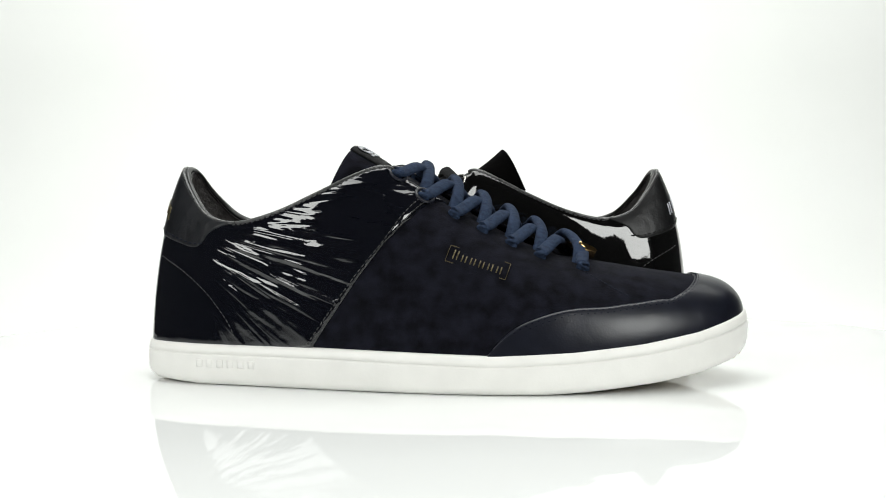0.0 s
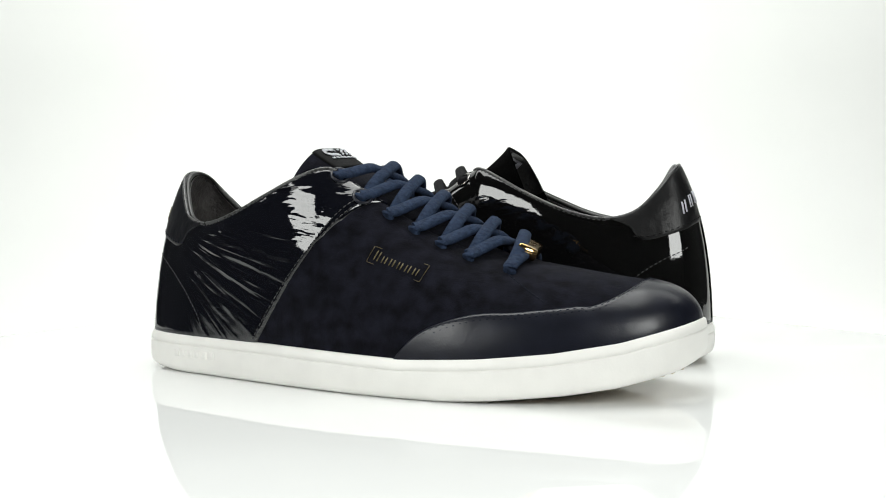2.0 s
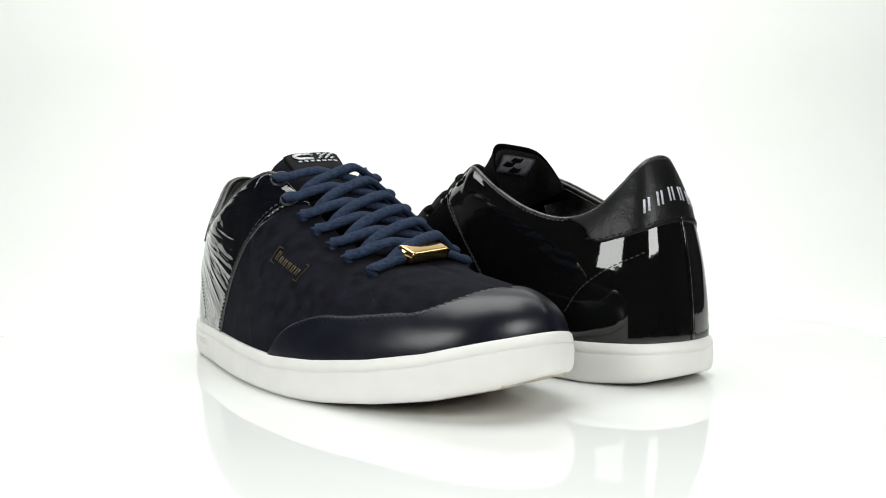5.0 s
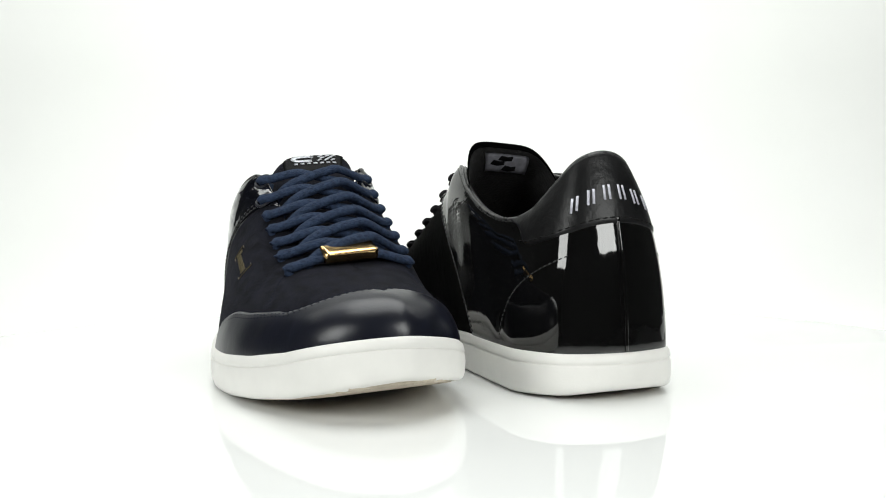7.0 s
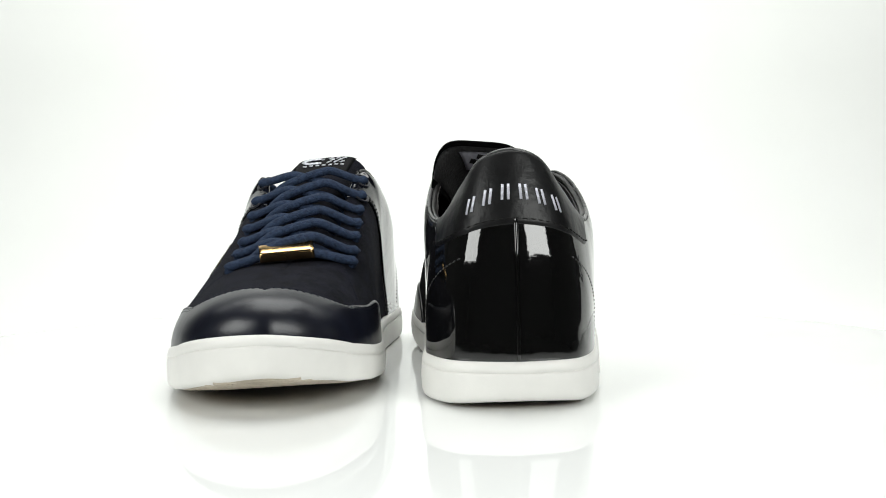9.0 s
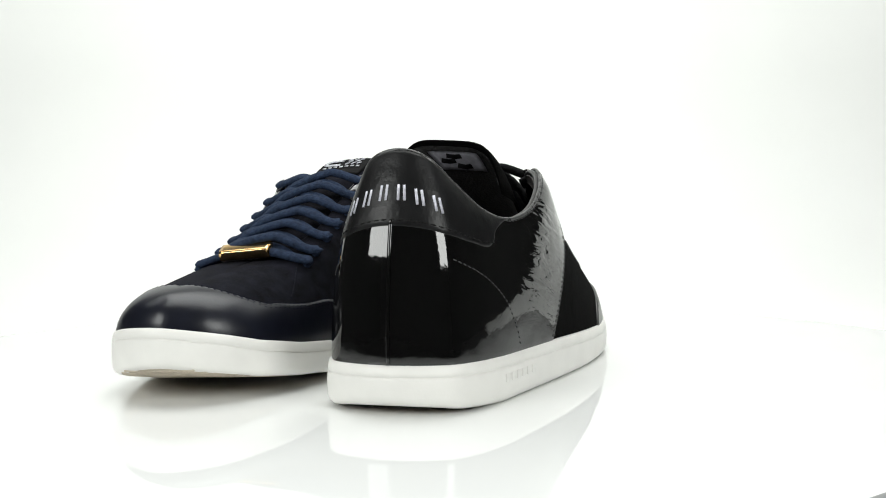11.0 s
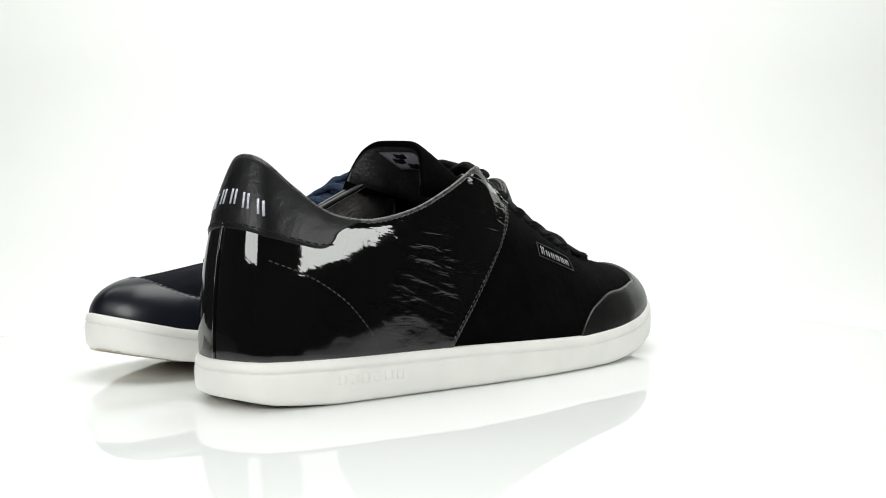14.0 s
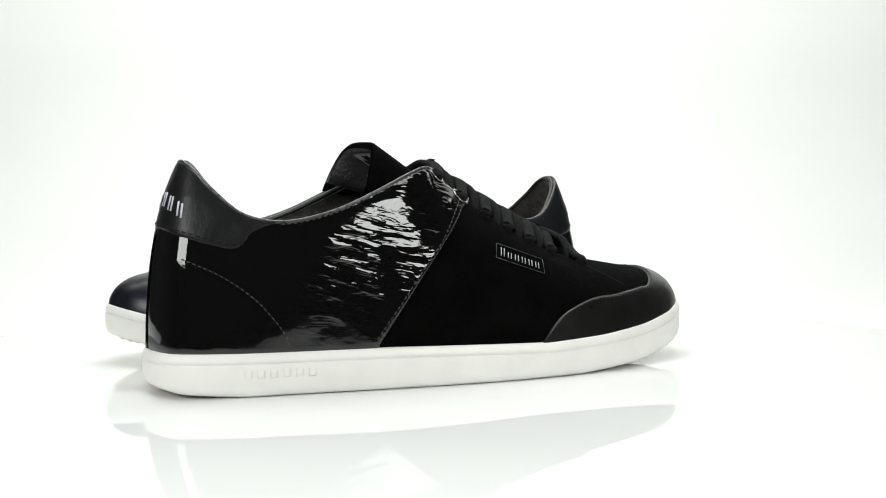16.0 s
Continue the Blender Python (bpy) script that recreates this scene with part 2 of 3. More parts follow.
HEEL_SWELL = [0.0]
INNER = (0, 0, 0, 0, 0, .0003, .0009, .0020, .0034, .0044, .0048, .0045, .0036, .0019, .0006, 0, 0, 0, 0, 0)
INNER_SWELL = np.array([0.0] * 20 + [INNER[i] for i in range(18, 0, -1)])[:, None]
PUFF = (0, 0, .0001, .0004, .0009, .0012, .0013, .0011, .0007, .0003, 0, 0, 0, 0, 0, 0, 0, 0, 0, 0)
COLLAR_PUFF = np.array([PUFF[i] for i in range(20)] + [PUFF[i] for i in range(18, 0, -1)])[:, None]
TONGUE_SHIFT = [(0.0, 0.0, 0.0)]
LACE_SLACK = [0.0]


def upper(s, v):
    """The upper's surface: s counts the rows round the shoe (0 heel, positive outer side, 19 toe), v runs from sole to top edge."""
    s, v = np.broadcast_arrays(np.asarray(s, float), np.asarray(v, float))
    b2 = outline(s, 0.0030)
    b = np.concatenate([b2, (sole_top(b2[..., 0]) - 0.003)[..., None]], -1)
    t = catmull(TOPLINE, s, PERIOD)
    m = catmull(ROUNDNESS, s, PERIOD)[..., 0]
    a = v * np.pi / 2
    lean = .3 * np.clip((.76 - m) / .14, 0, 1)
    rise = (1 - m) * v + m * np.sin(a)
    run = (1 - m) * np.clip(v, 0, 1.2) ** (1.35 - .25 * np.clip((m - .40) / .12, 0, 1)) + m * ((1 - np.cos(a)) * (1 - lean) + v * lean)
    p = np.empty(b.shape)
    p[..., :2] = b[..., :2] + (t - b)[..., :2] * run[..., None]
    p[..., 2] = b[..., 2] + (t - b)[..., 2] * rise
    d = outline(s, 0.0) - outline(s, 0.001)
    swell = np.sin(np.pi * np.clip(v, 0, 1) ** 1.25) * (0.0004 + 0.0006 * m)
    swell = swell + np.sin(np.pi * np.clip(v, 0, 1) ** .95) * HEEL_SWELL[0] * np.clip(0.60 - m, 0, 1)
    swell = swell + np.sin(np.pi * np.clip(v, 0, 1) ** 1.8) * catmull(INNER_SWELL, s, PERIOD)[..., 0]
    swell = swell + np.sin(np.pi * np.clip(v, 0, 1) ** 3.0) * catmull(COLLAR_PUFF, s, PERIOD)[..., 0]
    p[..., :2] += d / 0.001 * swell[..., None]
    return p


def upper_normal(s, v):
    s, v = np.broadcast_arrays(np.asarray(s, float), np.asarray(v, float))
    e = 0.02
    ds = upper(s + e, v) - upper(s - e, v)
    dv = upper(s, np.minimum(v + e, 1)) - upper(s, np.maximum(v - e, 0))
    n = np.cross(ds, dv)
    return n / np.maximum(np.linalg.norm(n, axis=-1), 1e-12)[..., None]


def find(target, axes, s, v):
    """The (s, v) at which the upper has the given two coordinates, from a first guess."""
    for _ in range(25):
        p = upper(s, v)[list(axes)] - np.array(target)
        e = 1e-3
        js = (upper(s + e, v) - upper(s - e, v))[list(axes)] / (2 * e)
        jv = (upper(s, v + e) - upper(s, v - e))[list(axes)] / (2 * e)
        det = js[0] * jv[1] - js[1] * jv[0]
        if abs(det) < 1e-12:
            break
        s -= float(np.clip((p[0] * jv[1] - p[1] * jv[0]) / det, -1.0, 1.0)) * 0.8
        v -= float(np.clip((js[0] * p[1] - js[1] * p[0]) / det, -0.2, 0.2)) * 0.8
        v = min(max(v, 0.0), 1.0)
    return s, v


def trace(points, axes, s, v):
    """Follows a line of such places over the upper."""
    out = []
    for q in points:
        s, v = find(q, axes, s, v)
        out.append((s, v))
    return np.array(out)


def panel(place, n, m, lift, thick, ridge=False):
    """A panel of the upper: place maps two grids of 0..1 to (s, v); its rim turns down by its thickness."""
    a, b = np.meshgrid(np.linspace(0, 1, n), np.linspace(0, 1, m), indexing="ij")
    s, v = place(a, b)
    p, nn = upper(s, v), upper_normal(s, v)
    far = np.where((np.abs(s) > 13.6) & (np.abs(s) < 24.4), 9.0, 1 - b) if ridge else 1 - b
    edge = np.minimum(np.minimum(a, 1 - a) * n, np.minimum(b, far) * m)
    drop = np.where(edge < 0.5, 0.45, np.where(edge < 1.6, 0.1, 0.0)) * thick
    verts = list((p + nn * (lift - drop)[..., None]).reshape(-1, 3))
    faces = grid_faces(n, m)
    low = (p + nn * (lift - thick)).reshape(-1, 3) if np.ndim(lift) == 0 else (p + nn * (lift - thick)[..., None]).reshape(-1, 3)
    rim = [i * m for i in range(n)] + [(n - 1) * m + j for j in range(1, m)] + [i * m + m - 1 for i in range(n - 2, -1, -1)] + [j for j in range(m - 2, 0, -1)]
    base = len(verts)
    verts += [low[i] for i in rim]
    r = len(rim)
    faces += [(rim[i], base + i, base + (i + 1) % r, rim[(i + 1) % r]) for i in range(r)]
    return verts, faces


def stitches(sv, lift, step=0.0030, length=0.0021, wide=0.0006):
    """Thread dashes along a line of (s, v) places."""
    dense = bent(sv, 240)
    p = upper(dense[:, 0], dense[:, 1])
    nn = upper_normal(dense[:, 0], dense[:, 1])
    run = np.concatenate([[0], np.cumsum(np.linalg.norm(np.diff(p, axis=0), axis=1))])
    pieces = []
    for k in range(int(run[-1] / step)):
        at = [np.array([np.interp(k * step + q * length, run, p[:, c]) for c in range(3)]) for q in (0, 0.5, 1)]
        nm = np.array([np.interp(k * step, run, nn[:, c]) for c in range(3)])
        nm /= np.linalg.norm(nm)
        path = np.array([at[0] + nm * (lift - 0.0002), at[1] + nm * (lift + 0.0002), at[2] + nm * (lift - 0.0002)])
        pieces.append(sweep(path, [nm] * 3, wide, wide, k=6, power=2))
    return joined(pieces)


def raised_strip(points, axes, guess, wide, lift):
    """A printed stroke on the upper: a thin ribbon through points given by two coordinates each."""
    sv = trace(points, axes, *guess)
    p, nn = upper(sv[:, 0], sv[:, 1]), upper_normal(sv[:, 0], sv[:, 1])
    return sweep(p + nn * lift, nn, wide, 0.0004, k=6, power=4)


# seam and panel lines, as places in side view (x, z) on the outer side
SEAM = [(.094, .0205), (.1005, .030), (.1075, .040), (.1145, .050), (.122, .0595), (.130, .0685), (.138, .0765), (.147, .0835)]
CAP = [(.1735, .0172), (.179, .0247), (.190, .0315), (.2076, .0363), (.2276, .0374), (.246, .0392), (.258, .0412)]
TAB = [(.0385, .0640), (.030, .0640), (.022, .0662), (.0135, .0690)]
HEEL_LINE = [(.0135, .0600), (.0225, .0555), (.0314, .0500), (.040, .0430), (.0465, .0356), (.052, .0280), (.0552, .0205)]


# ---- the studio ----
def studio():
    """White paper sweep and the dark room that closes the place."""
    prof = [(0.21, -0.075), (0.9, -0.075)]
    prof += [(0.9 + 0.45 * math.sin(a), 0.375 - 0.45 * math.cos(a)) for a in np.linspace(0.1, math.pi / 2, 14)]
    prof += [(1.35, 2.1)]
    xs = np.linspace(-1.3, 1.5, 9)
    verts = [(x, y, z) for y, z in prof for x in xs] + [(x, y + 0.006, z - 0.006) for y, z in prof for x in xs]
    n, m = len(prof), len(xs)
    faces = grid_faces(n, m, 0, flip=True) + grid_faces(n, m, n * m)
    tagged(mesh_object("backdrop", verts, faces, PAPER), label="seamless white paper sweep behind the turntable", category="backdrop", kind="structure")

    def slab(name, lo, hi, mat, label, category):
        v = [(x, y, z) for x in (lo[0], hi[0]) for y in (lo[1], hi[1]) for z in (lo[2], hi[2])]
        f = [(0, 1, 3, 2), (4, 6, 7, 5), (0, 4, 5, 1), (2, 3, 7, 6), (0, 2, 6, 4), (1, 5, 7, 3)]
        return tagged(mesh_object(name, v, f, mat, smooth=False), label=label, category=category, kind="structure")

    slab("table_top", (-1.35, -0.47, -0.112), (1.55, 1.0, -0.0825), TABLE, "dark grey table top under turntable and paper", "table")
    slab("floor", (-2.4, -2.4, -0.26), (2.4, 1.6, -0.20), ROOM, "dark grey studio floor", "floor")
    slab("wall_south", (-2.4, -2.46, -0.2), (2.4, -2.40, 2.3), ROOM, "dark grey studio wall", "wall")
    slab("wall_north", (-2.4, 1.60, -0.2), (2.4, 1.66, 2.3), ROOM, "dark grey studio wall", "wall")
    slab("wall_left_room", (-2.46, -2.4, -0.2), (-2.40, 1.6, 2.3), ROOM, "dark grey studio wall", "wall")
    slab("wall_right_room", (2.40, -2.4, -0.2), (2.46, 1.6, 2.3), ROOM, "dark grey studio wall", "wall")
    slab("ceiling", (-2.46, -2.46, 2.3), (2.46, 1.66, 2.36), ROOM, "dark grey studio ceiling", "ceiling")


def lathe(profile, n, flat=0.0):
    """A turned shape; flat cuts one side of it straight, that far from the axis."""
    verts = []
    for a in np.linspace(0, 2 * math.pi, n, endpoint=False):
        c = math.cos(a - FLAT_TURN)
        k = min(1.0, flat / (DISC_R * c)) if flat and c > 0.1 else 1.0
        verts += [(k * r * math.cos(a), k * r * math.sin(a), z) for r, z in profile]
    faces = grid_faces(n, len(profile), wrap=True)
    return verts, faces


DISC_R, FLAT_AT, FLAT_TURN = 0.320, 0.2915, radians(47.3)


def turntable():
    root = new("turntable")
    tagged(root, label="round white glossy acrylic turntable under the two shoes", category="turntable")
    n = 240
    top = [(0.0001, 0.0), (0.1, 0.0), (0.2, 0.0), (DISC_R - 0.004, 0.0), (DISC_R - 0.0018, -0.0003)]
    v, f = lathe(top, n, FLAT_AT)
    part("plate", v, f, ACRYLIC, root)
    edge = [(DISC_R - 0.0018, -0.0003), (DISC_R - 0.0006, -0.0010), (DISC_R, -0.0025), (DISC_R, -0.0085), (DISC_R - 0.002, -0.010), (0.12, -0.010)]
    v, f = lathe(edge, n, FLAT_AT)
    part("rim", v, f, RIM, root, "grey sawn edge of the disc")
    foot = [(0.12, -0.0101), (0.12, -0.075), (0.125, -0.0825), (0.002, -0.0825)]
    v, f = lathe(foot, 64)
    part("base", v, f, BASE_GREY, root)
    return root


# ---- one low trainer, right foot ----
def sole_surface(s, row):
    """Vertices of the sole's rim: row gives the inset, and the height from below and from above."""
    inset, below, share = row
    p = outline(s, inset)
    z0, z1 = sole_under(p[:, 0]) + sole_twist(p[:, 0], p[:, 1]), sole_top(p[:, 0])
    z = z0 + (z1 - z0) * share + below
    return np.concatenate([p, z[:, None]], 1)


def across(s_count, inset, height, steps, low=False):
    """A sheet from side to side inside the outline."""
    s = np.linspace(0.02, 18.98, s_count)
    a, b = outline(s, inset), outline(38 - s, inset)
    verts = []
    for i in range(s_count):
        for k in np.linspace(0, 1, steps):
            p = a[i] * (1 - k) + b[i] * k
            verts.append((p[0], p[1], height(p[0], k) + (float(sole_twist(p[0], p[1])) if low else 0)))
    return verts, grid_faces(s_count, steps)


def build_sole(shoe):
    s = np.linspace(0, 38, 260, endpoint=False)
    rows = [(.0045, .0002, 0), (.0022, .0004, 0), (.0010, .0014, 0), (.0003, .0035, 0), (0, 0, .5), (.0002, -.0058, 1), (.0003, -.0052, 1), (.0009, -.0049, 1),
            (.0009, -.0046, 1), (.0003, -.0043, 1), (.0005, -.0030, 1), (.0009, -.0012, 1), (.0019, -.0002, 1), (.0034, 0, 1), (.0046, -.0012, 1), (.0060, -.0050, 1)]
    v = np.stack([sole_surface(s, r) for r in rows], 1).reshape(-1, 3)
    sole = part("sole", v, grid_faces(len(s), len(rows), wrap=True), SOLE, shoe, "white rubber cup sole with a fine groove")
    v, f = across(120, .0046, lambda x, k: float(sole_under(x)) + 0.0004, 9, True)
    part("tread", v, [q[::-1] for q in f], TREAD, sole, "cream ribbed rubber tread")
    ribs = []
    for x in np.arange(0.205, 0.288, 0.0034):
        i = float(np.interp(x, LAT_X, range(20))), float(np.interp(x, MED_X, range(20)))
        ya, yb = outline(i[0], .007)[1], outline(38 - i[1], .007)[1]
        path = [(x, ya + (yb - ya) * k, float(sole_under(x) + sole_twist(x, ya + (yb - ya) * k)) + 0.0006) for k in np.linspace(0, 1, 5)]
        ribs.append(sweep(path, [(0, 0, 1)] * 5, 0.0016, 0.0016, k=6))
    v, f = joined(ribs)
    tagged(part("tread_rib", v, f, TREAD, sole), kind="stuff")
    # moulded mark on the flank, as plain bars
    for i in range(6):
        x = 0.035 + i * 0.0053
        k = float(np.interp(x, LAT_X, range(20)))
        k2 = float(np.interp(x + 0.0032, LAT_X, range(20)))
        pts = []
        for q in np.linspace(k, k2, 4):
            p = outline(q, -0.0001)
            pts.append((p[0], p[1], 0.0103))
        d = outline(k, -0.001) - outline(k, 0)
        v, f = sweep(pts, [(d[0] / .001, d[1] / .001, 0)] * 4, 0.0036, 0.0003, k=8, power=5)
        part("moulded_bar", v, f, SOLE, sole)


def tongue_point(r, w, off):
    """r runs from throat to top edge, w from outer to inner side, off outwards."""
    rows = np.array([(.224, .0520, .018, .003), (.190, .0630, .021, .004), (.160, .0800, .023, .005), (.138, .0935, .0255, .011), (.1215, .1035, .0290, .019),
                     (.1105, .1103, .0310, .0250), (.1045, .1138, .0312, .0270)])
    r = np.asarray(r, float) * (1 - .10 * np.abs(np.asarray(w, float)) ** 5) * (len(rows) - 1)
    q = catmull(rows, r)
    d = catmull(rows, np.minimum(r + .1, len(rows) - 1)) - catmull(rows, np.maximum(r - .1, 0))
    tx, tz = d[..., 0], d[..., 1]
    ln = np.hypot(tx, tz)
    nx, nz = tz / ln, -tx / ln
    w = np.asarray(w, float)
    drop = q[..., 3] * np.abs(w) ** 4.4
    up = np.clip(r / (len(rows) - 1), 0, 1) ** 2
    ox, oy, oz = TONGUE_SHIFT[0]
    return np.stack([q[..., 0] + nx * (off - drop) + ox * up, -.0095 + w * q[..., 2] * (1 - .12 * w * w) + oy * up, q[..., 1] + nz * (off - drop) + .0022 * w + oz * up], -1)


def tongue_sheet(r0, r1, w0, w1, lift, thick, n=24, m=24):
    r, w = np.meshgrid(np.linspace(r0, r1, n), np.linspace(w0, w1, m), indexing="ij")
    rim = np.minimum(np.minimum(r - r0, r1 - r) / max(r1 - r0, 1e-6) * n, np.minimum(w - w0, w1 - w) / (w1 - w0) * m)
    soft = np.where(rim < .5, .5, np.where(rim < 1.6, .12, 0)) * thick
    a = tongue_point(r, w, lift - soft).reshape(-1, 3)
    b = tongue_point(r, w, lift - thick + soft).reshape(-1, 3)
    verts = list(a) + list(b)
    k = n * m
    faces = grid_faces(n, m, flip=False) + grid_faces(n, m, k, flip=True)
    ring = [i * m for i in range(n)] + [(n - 1) * m + j for j in range(1, m)] + [i * m + m - 1 for i in range(n - 2, -1, -1)] + [j for j in range(m - 2, 0, -1)]
    c = len(ring)
    faces += [(ring[i], k + ring[i], k + ring[(i + 1) % c], ring[(i + 1) % c]) for i in range(c)]
    return verts, faces


def tongue_stroke(points, wide, lift=0.0011):
    """A printed stroke on the tongue label, through places (r, w)."""
    pts = np.asarray(points, float)
    p = tongue_point(pts[:, 0], pts[:, 1], lift)
    nn = tongue_point(pts[:, 0], pts[:, 1], lift + .001) - p
    return sweep(p, nn / np.linalg.norm(nn, axis=1)[:, None], wide, 0.0004, k=6, power=4)


def build_tongue_label(tongue):
    v, f = tongue_sheet(.66, .995, -.56, .56, .0007, .0008, 16, 20)
    lab = part("tongue_label", v, f, SATIN, tongue, "black satin label with a silver emblem")
    v, f = tongue_stroke([(.806, -.03), (.806, -.17)] + [(.854 + .048 * math.sin(a), -.21 - .17 * math.cos(a)) for a in np.linspace(-1.2, 1.3, 9)] + [(.903, -.01), (.876, -.06)], .0026)
    part("emblem", v, f, SILVER_PRINT, lab, "silver curved emblem")
    for i, (r, w) in enumerate(((.897, .08), (.897, .21), (.897, .33), (.855, .12), (.855, .27), (.813, .08), (.813, .21), (.813, .33))):
        v, f = tongue_stroke([(r - .013, w), (r + .008, w + .03), (r + .015, w + .07)], .0013)
        part("crest_bar", v, f, SILVER_PRINT, lab)
    for i in range(7):
        w = -.36 + i * .12
        v, f = tongue_stroke([(.764, w), (.764, w + .035), (.764, w + .07)], .0017)
        part("print_bar", v, f, SILVER_PRINT, lab)


def build_tongue(shoe, look_):
    v, f = tongue_sheet(0, 1, -1, 1, 0, .0042, 40, 30)
    tongue = part("tongue", v, f, look_["suede"], shoe, "thick padded suede tongue standing up")
    v, f = tongue_sheet(.05, .985, -.93, .93, -.0041, .0006, 30, 24)
    part("tongue_lining", v, f, TONGUE_LINING, tongue)
    if look_ is NAVY:
        build_tongue_label(tongue)
    v, f = tongue_sheet(.68, .90, -.42, .42, -.0048, .0006, 8, 12)
    inner = part("inner_label", v, f, LABEL_BACK, tongue, "grey printed label inside the tongue")
    for r, w in ((.84, -.10), (.78, .05), (.73, -.18)):
        v, f = tongue_stroke([(r, w), (r - .012, w + .11), (r, w + .24)], .0042, -.0055)
        part("print_bar", v, f, SATIN, inner)


LACE_X = (.1305, .1430, .1570, .1700, .1830, .1960, .2150)
LACE_UP = np.array((.45, 0, .893))


def lace_holes():
    out = []
    for i, x in enumerate(LACE_X):
        s, v = find((x, -.0095 - .0275 + (.0015 if i == 0 else 0)), (0, 1), 8.5 + i * .75, .9)
        out.append((s, v))
    return out


def strand(a, na, b, nb, hump, lean, tuck=False):
    """A lace from hole to hole: it comes up out of one, arches over the tongue and dives into the other, or tucks in under the facing."""
    a, b = np.array(a), np.array(b)
    d = (b - a) / np.linalg.norm(b - a)
    pts = [a - na * .0042 + d * .0022, a + na * .0014 - d * .0012, a + na * .0034 + d * .0045]
    for k in (.28, .4, .5, .6, .72):
        pts.append(a + (b - a) * k + LACE_UP * (.0034 + (hump + LACE_SLACK[0]) * math.sin(math.pi * k) ** .8 + lean * math.sin(2 * math.pi * k)))
    if tuck:
        pts += [a + (b - a) * .84 + LACE_UP * (.0010 + hump * .35), a + (b - a) * .93 - LACE_UP * .0045]
    else:
        pts += [b + nb * .0034 - d * .0045, b + nb * .0014 + d * .0012, b - nb * .0042 - d * .0022]
    path = bent(pts, 46)
    k = np.linspace(0, 1, len(path))[:, None]
    nrm = LACE_UP * np.sin(np.pi * k) + (na * (1 - k) + nb * k) * .7
    return sweep(path, nrm / np.linalg.norm(nrm, axis=1)[:, None], .0062, .0038, k=12, power=2.2)


def build_laces(shoe, look_, with_tag):
    holes = lace_holes()
    lat = [(upper(s, v), upper_normal(s, v)) for s, v in holes]
    inner = [find((x + (.0035 if i < 6 else -.0065), -.0095 + .0275), (0, 1), -s, v) for i, (x, (s, v)) in enumerate(zip(LACE_X, holes))]
    med = [(upper(s, v), upper_normal(s, v)) for s, v in inner]
    for i in range(6):
        v, f = strand(*lat[i], *med[i + 1], .0056 if i else .0040, .0010, True)
        part("lace", v, f, look_["lace"], shoe)
        v, f = strand(*med[i], *lat[i + 1], .0082 if i else .0066, .0014, True)
        part("lace", v, f, look_["lace"], shoe)
    v, f = strand(*lat[6], *med[6], .0046, 0)
    part("lace", v, f, look_["lace"], shoe)
    for side in (1, -1):
        for i in range(2):
            c, nn = lat[i] if side > 0 else med[i]
            u = np.cross(nn, (0, 1, 0))
            u /= np.linalg.norm(u)
            w = np.cross(nn, u)
            ang = np.linspace(0, 2 * np.pi, 25)
            ring = [c + nn * .0011 + (u * math.cos(a) + w * math.sin(a)) * .0043 for a in ang]
            v, f = sweep(ring, [nn] * 25, .0017, .0011, k=8, power=2)
            part("eyelet", v, f, look_["eyelet"], shoe, look_["eyelet_label"])
    if with_tag:
        a, b = lat[6][0], med[6][0]
        y0, y1 = -.0232, .0013
        along = np.array((.893, 0, -.45))
        pts, nr = [], []
        for y in np.linspace(y0, y1, 15):
            k = (y - a[1]) / (b[1] - a[1])
            pts.append(a + (b - a) * k + LACE_UP * .0086 + along * ((y0 + y1) / 2 - y) * .08)
            nr.append(LACE_UP)
        pts = np.array(pts)
        v, f = sweep(pts, nr, .0092, .0054, k=24, power=6)
        tag = part("lace_tag", v, f, GOLD, shoe, "polished gold metal lace tag")
        for i in range(5):
            y = -.0177 + i * .0033
            k = (y - a[1]) / (b[1] - a[1])
            c = a + (b - a) * k + LACE_UP * (.0086 + .00258) + along * ((y0 + y1) / 2 - y) * .08
            v, f = sweep([c - along * .0010, c, c + along * .0008], [LACE_UP] * 3, .0008, .0002, k=6, power=4)
            part("engraved_bar", v, f, TAG_MARK, tag)


